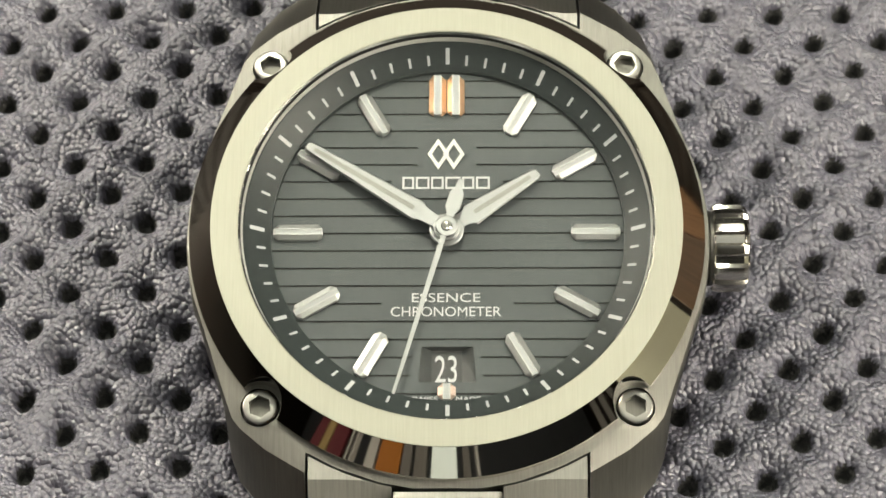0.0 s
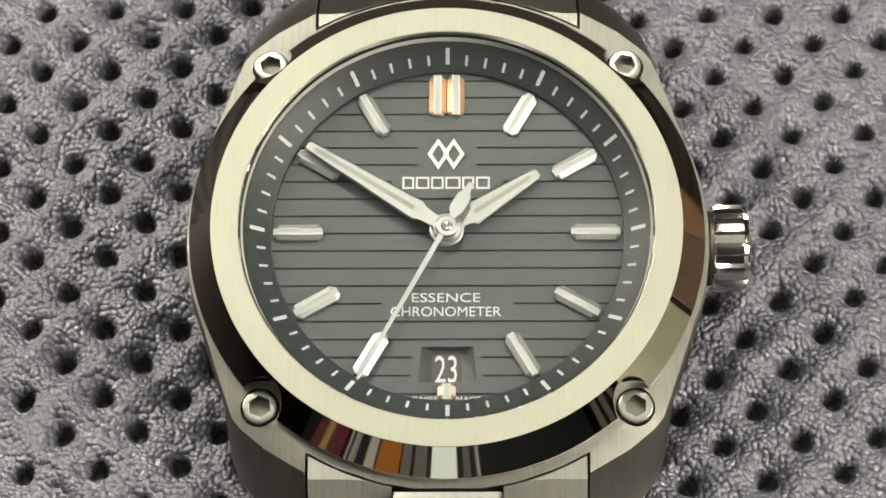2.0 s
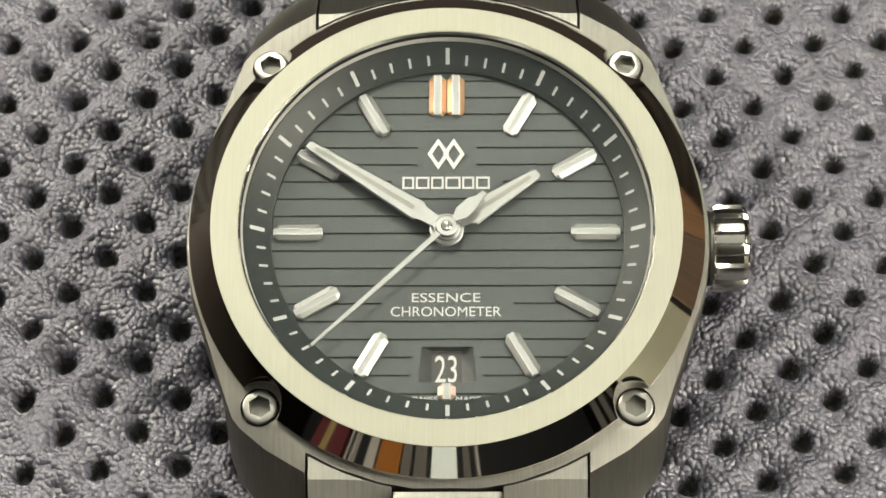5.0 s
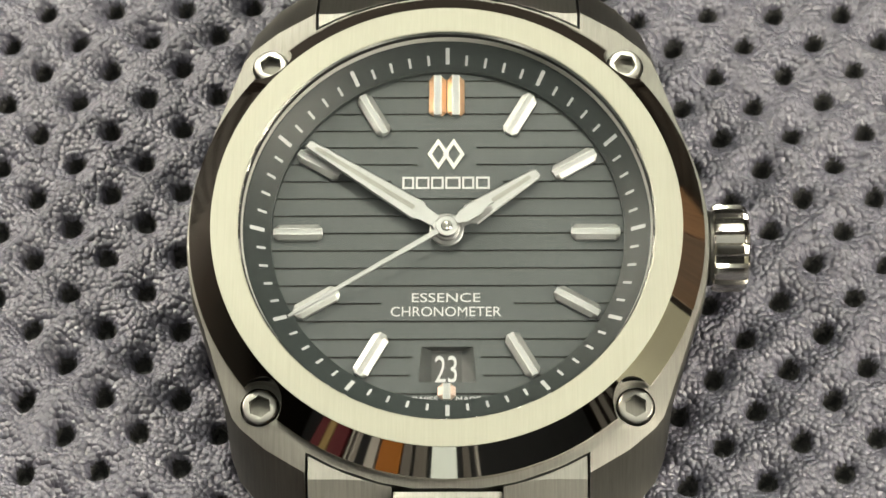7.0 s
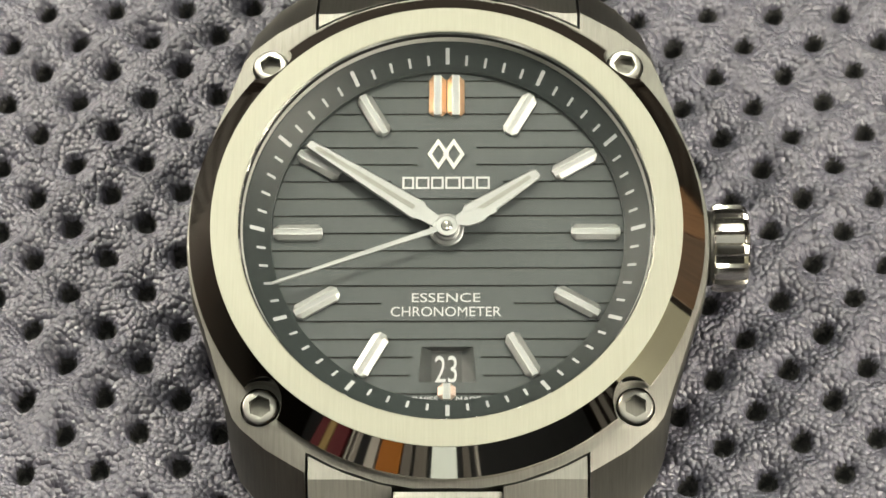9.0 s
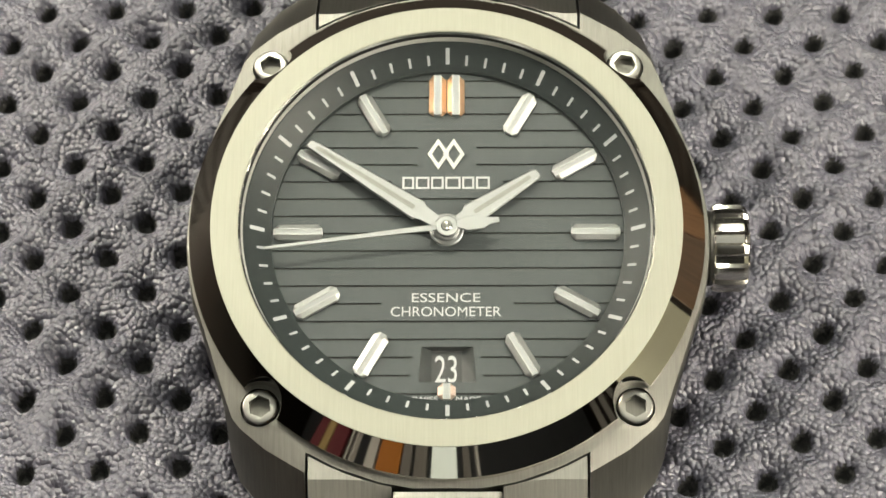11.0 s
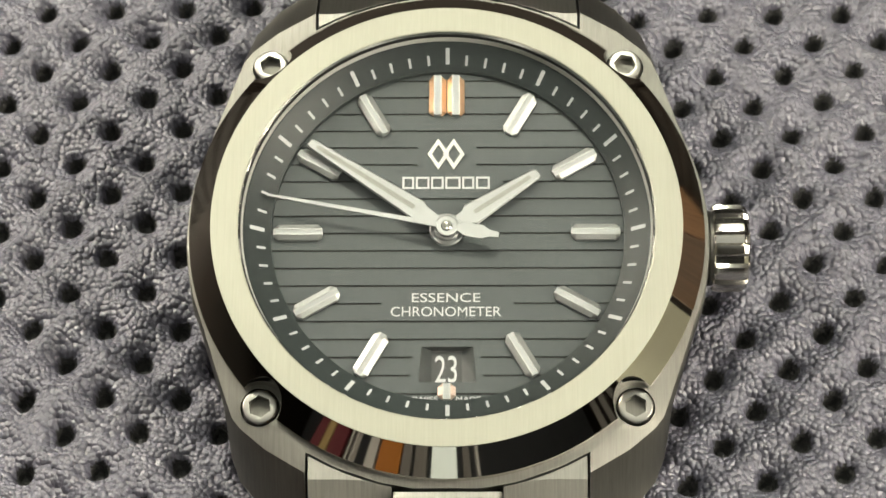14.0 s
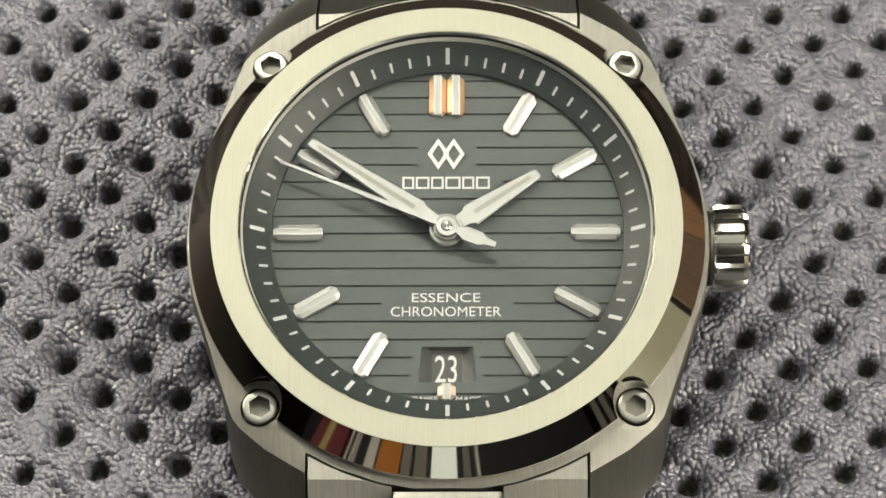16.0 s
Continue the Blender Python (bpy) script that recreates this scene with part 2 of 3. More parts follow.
def stroke(points, width, z0, z1, bm, closed=False):
    """A band of even width along a plan line."""
    n = len(points)
    left, right = [], []
    for i, p in enumerate(points):
        p = Vector(p)
        a = Vector(points[i - 1]) if (i or closed) else None
        b = Vector(points[(i + 1) % n]) if (i < n - 1 or closed) else None
        d1 = (p - a).normalized() if a else (b - p).normalized()
        d2 = (b - p).normalized() if b else d1
        t = (d1 + d2).normalized()
        nrm = Vector((-t.y, t.x))
        k = width / 2 / max(0.4, nrm.dot(Vector((-d1.y, d1.x))))
        left.append(p + nrm * k)
        right.append(p - nrm * k)
    seq = list(range(n)) + ([0] if closed else [])
    vl = [[bm.verts.new((*q, z)) for q in left] for z in (z0, z1)]
    vr = [[bm.verts.new((*q, z)) for q in right] for z in (z0, z1)]
    for i, j in zip(seq, seq[1:]):
        bm.faces.new((vl[1][i], vl[1][j], vr[1][j], vr[1][i]))
        bm.faces.new((vl[0][i], vl[0][j], vl[1][j], vl[1][i]))
        bm.faces.new((vr[0][i], vr[0][j], vr[1][j], vr[1][i]))
    if not closed:
        for i in (0, n - 1):
            bm.faces.new((vl[0][i], vl[1][i], vr[1][i], vr[0][i]))
    return bm


# ---- unseen room and props, added for the polished steel to mirror ----
def slab(name, x0, x1, y0, y1, z0, z1, mat, label, category="", kind="structure", bevel=0.0):
    ob = finish(name, box(x0 * 1000, x1 * 1000, y0 * 1000, y1 * 1000, z0 * 1000, z1 * 1000, bevel), mat)
    return tagged(ob, label, category or name.split("_")[0], kind=kind)


TOP = -0.0045        # the table's top lies under the leather pad
slab("floor", -1.7, 1.7, -1.7, 1.7, -0.80, -0.75, M_FLOOR, "brown wooden floor boards of the room")
slab("ceiling", -1.7, 1.7, -1.7, 1.7, 1.60, 1.65, M_CEIL, "white painted plain ceiling of the room")
slab("wall_west", -1.7, -1.6, -1.6, 1.6, -0.75, 1.60, M_BROWN, "dark brown wood panelled plain wall")
slab("wall_east", 1.6, 1.7, -1.6, 1.6, -0.75, 1.60, M_BROWN, "dark brown wood panelled plain wall")
slab("wall_north", -1.7, 1.7, 1.6, 1.7, -0.75, 1.60, M_WALL, "charcoal painted plain wall")
slab("wall_south", -1.7, 1.7, -1.7, -1.6, -0.75, 1.60, M_DARKWALL, "dark charcoal painted plain wall")


def table():
    t = tagged(new("table"), "black stained wooden table under the leather pad", "table")
    t.location = (0, 0, TOP)
    part("tabletop", box(-700, 700, -500, 500, -30, 0, 3), M_TABLE, t)
    for x in (-650, 650):
        for y in (-450, 450):
            part("leg", box(x - 30, x + 30, y - 30, y + 30, -745.5, -30), M_TABLE, t)


table()


def upright(name, x0, x1, y, h, mat, label, category):
    """A small block added out of view on the table before the watch, mirrored as a strip in the chamfer."""
    ob = finish(name, box(x0, x1, -3, 0, 0, h * 1.4, 0.6), mat)
    ob.matrix_basis = pose(0, y * MM, TOP + 0.0016, 32)
    plural = {"box": "boxes"}.get(category, category + "s")
    return tagged(ob, label, category, plural + " before the watch")


# the white card, added unseen, reflects light in place of a bright source
upright("white_card", -5.5, 3.0, -62, 30, M_CARD, "small white card added out of view for the chamfer's bright strip", "card")
upright("wooden_block", -24.6, -16.4, -62, 30, M_TRAY, "small orange wooden block on the dark table", "block")
upright("grey_box", -15.8, -12.6, -62, 28, M_GREY, "small dark grey box on the table", "box")
upright("grey_box", -11.4, -7.2, -62.5, 28, M_GREY, "small dark grey box on the table", "box")
upright("grey_box", -29.2, -25.6, -62, 26, M_PALE, "narrow pale box on the dark table", "box")
upright("grey_box", 5.2, 7.6, -62.5, 26, M_GREY, "narrow dark grey box on the table", "box")
upright("pale_card", 9.6, 10.4, -61, 26, M_PALE, "thin pale card edge on the dark table", "card")
upright("book", -54, -49.5, -60, 30, M_RED, "thin dark red cloth book on the dark table", "book")
upright("book", -49, -45.5, -60, 32, M_OLIVE, "thin olive cloth book on the dark table", "book")
upright("book", -45, -38.5, -60, 30, M_RED, "dark red cloth book on the dark table", "book")
upright("pale_card", -36.6, -36.0, -60, 30, M_PALE, "thin pale card edge on the dark table", "card")
upright("pale_card", -34.4, -33.9, -60, 30, M_PALE, "thin pale card edge on the dark table", "card")


# two boxes added out of view to bring brown into the chamfer's reflection
wooden_box = finish("wooden_box", box(101, 126, 27, 55, TOP * 1000, TOP * 1000 + 34, 1.0), M_ORANGE)
tagged(wooden_box, "small orange brown box added out of view for the chamfer to mirror", "box", "wooden boxes beside the pad")
brown_box = finish("wooden_box", box(101.4, 126, -6, 26.8, TOP * 1000, TOP * 1000 + 30, 1.0), M_UMBER)
tagged(brown_box, "small umber brown box added out of view for the chamfer to mirror", "box", "wooden boxes beside the pad")


def curled_sheet():
    """An added, unseen cream sheet on the table; one end leans back to grade the chamfer's reflection."""
    rows = []
    for k in range(13):
        f = k / 12
        az = radians(96 + 28 * f)
        lean = math.tan(radians(-18 + 58 * f ** 2.2))
        bx, by, ux, uy = 95 * math.sin(az), 95 * math.cos(az), math.sin(az), math.cos(az)
        low, high = TOP * 1000, TOP * 1000 + 34
        rows.append([(bx, by, low), (bx + ux * 0.4, by + uy * 0.4, low), (bx + ux * (0.4 + 34 * lean), by + uy * (0.4 + 34 * lean), high), (bx + ux * 34 * lean, by + uy * 34 * lean, high)])
    ob = finish("paper_sheet", loft(rows), M_PAPER, smooth=40)
    return tagged(ob, "curled cream sheet added out of view to grade the chamfer's reflection", "paper")


curled_sheet()
# unseen cards, added for grey stripes in the chamfer's reflection
for card_az in (128, 131, 134):
    ob = finish("grey_card", box(-1.6, 1.6, -0.4, 0.4, 0, 30, 0.1), M_GREY)
    ob.matrix_basis = pose(0.095 * math.sin(radians(card_az)), 0.095 * math.cos(radians(card_az)), TOP, 0, 0, -card_az) @ pose(0, 0, 0, -25)
    tagged(ob, "narrow dark grey card added out of view for the chamfer to mirror", "card", "grey cards beside the pad")


# trays added beyond view; brown floor and slats give the chamfer striped reflections
def tray(x, mat, label):
    t = tagged(new("wooden_tray"), label, "tray", "trays beside the pad")
    t.location = (x, 0.026, TOP)
    part("tray_floor", box(-28, 28, -28, 28, 0, 1.2, 0.3), mat, t)
    for k in range(14):
        y = -26 + 4 * k
        part("slat", box(-27.8, 27.8, y - 1.5, y + 1.5, 1.2, 2.6, 0.3), mat, t)
    for x0, x1, y0, y1 in ((-28, 28, -30.1, -28.1), (-28, 28, 28.1, 30.1)):
        part("rim", box(x0, x1, y0, y1, 0, 5, 0.5), mat, t)


tray(0.0705, M_BROWN, "dark brown slatted tray added out of view for the chamfer to mirror")
tray(-0.0705, M_BROWN, "dark brown slatted tray added out of view for the chamfer to mirror")


def ceiling_light():
    c = tagged(new("ceiling_light"), "broad lit ceiling panel with a white diffuser", "ceiling light")
    c.location = (0.0, 0.0, 1.6)
    part("diffuser", box(-850, 850, -750, 750, -10, 0), M_DIFFUSER, c, "glowing white diffuser")
    fr = bmesh.new()
    for x0, x1, y0, y1 in ((-890, 890, -790, -752), (-890, 890, 752, 790), (-890, -852, -752, 752), (852, 890, -752, 752)):
        box(x0, x1, y0, y1, -20, 0, 2, fr)
    part("frame", fr, M_CEIL, c)


def spotlight():
    s = tagged(new("spotlight"), "round white ceiling spotlight with a lit front", "spotlight")
    s.matrix_basis = look(SPOT, (0, 0, 0.01))
    part("housing", lathe([(0.0, 5), (79, 5), (79, -2), (85, -2), (85, 20), (70, 60), (0.0, 62)], 48, False), M_CEIL, s, smooth=30)
    part("lens", lathe([(0.0, 1.0), (77, 1.0), (77, 4.0), (0.0, 4.0)], 48, False), M_SPOT, s, "glowing lens")
    stem = lathe([(8, 60), (8, 192)], 16, False)
    part("stem", stem, M_CEIL, s)


def side_light(at):
    """A small lit panel on a foot, beside the pad."""
    s = tagged(new("light_panel"), "small warm white light panel standing on the table", "lamp", "light panels beside the pad")
    s.matrix_basis = look(at, (0, 0.005, 0))
    part("lit_front", box(-39, 39, -59, 59, 0.6, 2), M_PANEL, s, "glowing warm front")
    part("housing", box(-43, 43, -63, 63, 2.1, 12, 2), M_DARKWALL, s)
    return s


ceiling_light()
spotlight()
for side_at in SIDE:
    lamp = side_light(side_at)
    away = 1 if side_at[0] > 0 else -1
    foot = bmesh.new()
    box(-18, 18, -30, 30, 0, 4, 1, foot)
    box(-4, 4, -6, 6, 3.5, (side_at[2] - TOP) * 1000, 0.8, foot)
    ft = finish("stand", foot, M_DARKWALL, lamp)
    ft.matrix_basis = lamp.matrix_basis.inverted() @ pose(side_at[0] + away * 0.012, side_at[1], TOP)


# ---- the leather pad ----
def leather_pad():
    ux, uy, vx, vy, ox, oy = 5.884, 0.261, -0.160, 3.056, 2.196, 3.147
    x0, x1, y0, y1, step = -40.0, 40.0, -57.0, 40.0, 0.17
    xs, ys = np.arange(x0, x1 + 1e-6, step), np.arange(y0, y1 + 1e-6, step)
    gx, gy = np.meshgrid(xs, ys)
    rng = np.random.RandomState(4)
    jit = rng.normal(0, 0.10, (80, 80, 2))
    dep = rng.uniform(0.85, 1.15, (80, 80))
    det = ux * vy - uy * vx
    z = 0.10 * np.sin(gx * 0.31 + 1.0) * np.cos(gy * 0.23) + 0.06 * np.sin(gx * 0.9 + gy * 0.7)
    px, py = gx - ox, gy - oy
    j0 = np.round((ux * py - uy * px) / det)
    best = np.full(gx.shape, 99.0)
    depth = np.ones(gx.shape)
    for dj in (-1, 0, 1):
        j = j0 + dj
        half = 0.5 * np.mod(j, 2)
        i = np.round((px - j * vx) / ux - half) + half
        ii, jj = np.mod((i * 2).astype(int), 80), np.mod(j.astype(int), 80)
        cx, cy = i * ux + j * vx + jit[ii, jj, 0], i * uy + j * vy + jit[ii, jj, 1]
        ex, ey = px - cx, py - cy
        d = np.hypot(ex, ey) * (1 + 0.05 * np.sin(3 * np.arctan2(ey, ex) + ii * 1.7))
        near = d < best
        best = np.where(near, d, best)
        depth = np.where(near, dep[ii, jj], depth)
    for _ in range(26):
        a, lam = rng.uniform(0, math.pi), rng.uniform(1.3, 6.0)
        z += 0.016 * lam ** 0.6 * np.sin((gx * math.cos(a) + gy * math.sin(a)) * 2 * math.pi / lam + rng.uniform(0, 6.28))
    z += -1.2 * np.exp(-((best / 1.75) ** 2)) * depth
    rim_r = 1.06 * (0.9 + 0.1 * depth)
    s = np.clip((rim_r - best) / 0.66, 0, 1)
    z += -1.25 * s * s * (3 - 2 * s) - 0.40 * np.sqrt(np.clip(1 - (best / 0.7) ** 2, 0, 1))
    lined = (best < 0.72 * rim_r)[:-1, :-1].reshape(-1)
    z -= z[best > 2.2].mean()
    # added dip round the watch's lower half; its slope darkens the leather like shadow
    off = np.clip(np.hypot(gx, gy * 0.92) - 20.0, 0, None)
    low_half = np.clip((4.0 - gy) / 12.0, 0, 1)
    z -= 1.3 * np.exp(-((off / 4.5) ** 2)) * low_half * low_half * (3 - 2 * low_half)
    edge = np.minimum.reduce([gx - x0, x1 - gx, gy - y0, y1 - gy])
    z -= 1.0 * np.exp(-edge / 0.7)
    h, w = gx.shape
    co = np.stack([gx, gy, z], -1).reshape(-1, 3)
    # a skirt closes the pad's sides and underside
    rim = np.concatenate([np.arange(w), np.arange(1, h) * w + w - 1, (h - 1) * w + np.arange(w - 2, -1, -1), np.arange(h - 2, 0, -1) * w])
    low = co[rim].copy()
    low[:, 2] = TOP * 1000
    idx = np.arange(h * w).reshape(h, w)
    quads = np.stack([idx[:-1, :-1], idx[:-1, 1:], idx[1:, 1:], idx[1:, :-1]], -1).reshape(-1, 4)
    k = np.arange(len(rim))
    side = np.stack([rim, h * w + k, h * w + np.roll(k, -1), np.roll(rim, -1)], -1)
    me = bpy.data.meshes.new("leather_pad")
    faces = np.concatenate([quads, side]).tolist()
    faces.append((h * w + k[::-1]).tolist())
    me.from_pydata((np.concatenate([co, low]) * MM).tolist(), [], faces)
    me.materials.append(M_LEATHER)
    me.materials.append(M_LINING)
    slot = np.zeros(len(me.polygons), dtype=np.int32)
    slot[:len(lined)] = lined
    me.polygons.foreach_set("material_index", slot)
    me.shade_smooth()
    ob = new("leather_pad", me)
    return tagged(ob, "grey pebbled leather pad with rows of punched round holes", "leather pad")


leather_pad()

# ---- the watch ----
watch = tagged(new("wristwatch"), "stainless steel wristwatch with a black grooved dial resting on grey leather", "wristwatch")
watch.matrix_basis = WATCH
CX = -0.07           # the dial sits a hair off the case's centre
DIAL = -1.25


def mirror4(quadrant):
    """A closed outline from one quadrant's points, from the x axis to the y axis."""
    q = list(quadrant)
    left = [(-x, y, z) for x, y, z in q[::-1]]
    up = q + left
    down = [(x, -y, z) for x, y, z in up[::-1]]
    out = []
    for p in up + down:
        if not out or (Vector(p) - Vector(out[-1])).length > 1e-4:
            out.append(p)
    if (Vector(out[0]) - Vector(out[-1])).length < 1e-4:
        out.pop()
    return out


def case_outline(z, grow, lug_y, lug_z):
    """Quadrant plan of the case: round flank, straight shoulder, lug, gap for the bracelet."""
    pts = []
    for a in (0, 3, 6, 9, 12, 14.5):
        r = 19.62 + grow
        pts.append((r * math.cos(radians(a)), r * math.sin(radians(a)), z))
    pts += [(18.15 + grow, 7.4, z), (17.3 + grow, 10.0, z), (16.45 + grow, 12.5, z)]
    f = lug_y
    pts += [(15.75 + grow * 0.9, 14.4 + f * 0.5, z + lug_z * 0.2), (15.1 + grow * 0.6, 15.2 + f * 0.75, z + lug_z * 0.5), (13.2 + grow * 0.6, 16.8 + f * 0.9, z + lug_z),
            (10.3, 18.5 + f, min(z, -1.15) + lug_z)]
    for x in (10.28, 8.0, 5.0, 2.5):
        pts.append((x, math.sqrt(19.95 ** 2 - x * x) - 0.05, min(z, -1.15)))
    return mirror4(pts)


def case():
    # the upper shoulders are level, the lower ones slope outwards
    crest = [(x, y, z if y < 0 else -1.25) for x, y, z in case_outline(-0.82, -2.2, -1.2, 0.0)]
    bm = loft([crest, case_outline(-1.3, -0.05, 0.05, 0.0), case_outline(-1.4, 0.0, 0.15, 0.0), case_outline(-4.6, 0.25, 4.2, -0.2), case_outline(-6.0, -0.3, 3.6, 0.0),
               case_outline(-6.4, -1.4, 2.2, 0.0)])
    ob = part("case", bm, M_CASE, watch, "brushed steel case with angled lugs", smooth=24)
    lathe([(16.0, -6.3), (15.2, -7.55), (0.0, -7.55)], 96, False, back := bmesh.new())
    part("caseback", back, M_POLISH, watch, smooth=30)
    return ob


def cut(ob, cutters):
    """Takes the cutters out of a part for good."""
    for c in cutters:
        m = ob.modifiers.new("cut", "BOOLEAN")
        m.operation, m.solver, m.object = "DIFFERENCE", "EXACT", c
    bpy.context.view_layer.update()
    dg = bpy.context.evaluated_depsgraph_get()
    me = bpy.data.meshes.new_from_object(ob.evaluated_get(dg))
    ob.modifiers.clear()
    old, ob.data = ob.data, me
    bpy.data.meshes.remove(old)
    for c in cutters:
        bpy.data.objects.remove(c)


SCREWS = [(-13.66, 13.72), (13.66, 13.72), (-13.66, -13.72), (13.66, -13.72)]


def bore(radius, z0, z1):
    out = []
    for x, y in SCREWS:
        b = finish("bore", lathe([(radius, z0), (radius, z1)], 48, False), M_POLISH, watch)
        b.location = (x * MM, y * MM, 0)
        out.append(b)
    return out


the_case = case()
well = finish("well", lathe([(15.33, -5.0), (15.33, 3.0)], 96, False), M_POLISH, watch)
cut(the_case, bore(1.44, -2.6, 0.5) + [well])
the_case.data.shade_smooth()
the_case.data.set_sharp_from_angle(angle=radians(24))

bezel = part("bezel", lathe([(15.32, 1.45), (15.42, 1.66), (15.5, 1.70), (17.43, 1.70), (17.452, 1.69), (17.465, 1.668), (19.26, -0.28), (19.28, -0.93), (15.32, -0.93)], 192,
                            mats=[1, 0, 0, 0, 0, 1, 1, 1, 1], x0=CX), [M_BEZEL, M_POLISH], watch, "brushed flat bezel with a mirror polished chamfer", smooth=20)
cut(bezel, bore(1.72, -0.99, 4.0))
bezel.data.shade_smooth()
bezel.data.set_sharp_from_angle(angle=radians(6))


def screw(x, y, turn):
    bm = bmesh.new()
    n = 48
    hexr = 0.86
    rings = []
    for r, z in ((1.30, -2.5), (1.30, -0.92), (1.22, -0.78), (1.10, -0.74)):
        rings.append([bm.verts.new((r * math.cos(2 * math.pi * i / n), r * math.sin(2 * math.pi * i / n), z)) for i in range(n)])
    for z in (-0.76, -1.75):
        ring = []
        for i in range(n):
            a = 2 * math.pi * i / n
            k = (a + math.pi / 6) % (math.pi / 3) - math.pi / 6
            r = hexr * math.cos(math.pi / 6) / math.cos(k)
            ring.append(bm.verts.new((r * math.cos(a), r * math.sin(a), z)))
        rings.append(ring)
    for a, b in zip(rings, rings[1:]):
        for i in range(n):
            bm.faces.new((a[i], a[(i + 1) % n], b[(i + 1) % n], b[i]))
    bm.faces.new(rings[-1])
    bm.faces.new(rings[0][::-1])
    s = part("screw", bm, M_SCREW, watch, "polished socket screw with a hexagonal recess", smooth=25)
    s.matrix_basis = pose(x * MM, y * MM, 0.12 * MM, 0, 0, turn)
    part("socket_floor", lathe([(0.0, -1.50), (0.84, -1.47)], 24, False), M_CASE, s)


for (sx, sy), turn in zip(SCREWS, (12, 20, 8, 0)):
    screw(sx, sy, turn)


# crown at three o'clock
def crown():
    bm = bmesh.new()
    flutes, per = 12, 8
    n = flutes * per
    prof = ((20.05, 0.88), (20.15, 0.97), (20.42, 1.0), (22.28, 1.0), (22.58, 0.95), (22.72, 0.86))
    rings = []
    for x, k in prof:
        ring = []
        for i in range(n):
            t = (i % per) / per
            r = (3.33 if t < 0.5 else 3.05) * k
            if x > 22.7 or x < 20.1:
                r = 3.02 * k / 0.88
            a = 2 * math.pi * (i + 0.35) / n
            ring.append(bm.verts.new((x, r * math.sin(a), -4.5 + r * math.cos(a))))
        rings.append(ring)
    for a, b in zip(rings, rings[1:]):
        for i in range(n):
            bm.faces.new((a[i], a[(i + 1) % n], b[(i + 1) % n], b[i]))
    bm.faces.new(rings[0][::-1])
    bm.faces.new(rings[-1])
    c = part("crown", bm, M_CROWN, watch, "fluted polished steel winding crown", smooth=25)
    neck = lathe([(2.6, 19.0), (2.6, 19.7), (2.85, 19.8), (2.85, 20.08)], 40, False)
    neck.transform(Matrix.Translation((0, 0, -4.5)) @ Matrix.Rotation(radians(90), 4, "Y"))
    part("crown_tube", neck, M_CASE, c, smooth=30)


crown()

# flange with its minute marks
FL0, FL1 = (13.25, -0.85), (15.15, 0.55)
SLOPE = math.degrees(math.atan2(FL1[1] - FL0[1], FL1[0] - FL0[0]))
flange = part("flange", lathe([(13.25, DIAL - 0.1), FL0, FL1, (15.35, 0.55), (15.35, DIAL - 0.1)], 160), M_REHAUT, watch, "matt black sloping minute ring", smooth=30)


def minute_mark(long):
    w, r0, r1 = (0.15, 13.72, 14.74) if long else (0.095, 13.68, 14.30)
    k = 1 / math.cos(radians(SLOPE))
    bm = box(-w, w, -(r1 - r0) / 2 * k, (r1 - r0) / 2 * k, -0.02, 0.03)
    ob = finish("minute_mark", bm, M_PRINT, flange)
    return ob, (r0 + r1) / 2


marks = {True: minute_mark(True), False: minute_mark(False)}
for i in range(60):
    base, rm = marks[i % 5 == 0]
    ob = base if i in (0, 1) else new("minute_mark", base.data)
    ob.parent = flange
    z = FL0[1] + (rm - FL0[0]) * math.tan(radians(SLOPE))
    ob.matrix_basis = pose(0, 0, 0, 0, 0, -6 * i) @ pose(0, rm * MM, z * MM, SLOPE)

crystal = part("crystal", lathe([(0.0, 1.52), (14.75, 1.52), (15.1, 1.44), (15.29, 1.20), (15.29, 0.62), (0.0, 0.62)], 160, False, x0=CX), M_CRYSTAL, watch, "clear flat sapphire crystal", smooth=12)
crystal.visible_shadow = False
part("gasket", lathe([(15.16, 0.50), (15.31, 0.50), (15.31, 0.98), (15.25, 0.98)], 128, True, x0=CX), M_RING, watch, "silver grey crystal gasket", smooth=30)
# added black ring draws the shaded gap between bezel and crystal
part("painted_gap", lathe([(15.295, 0.99), (15.315, 0.99), (15.315, 1.44), (15.295, 1.44)], 128, True, x0=CX), M_GROOVE, watch, "thin black ring painted for the shaded crystal gap")


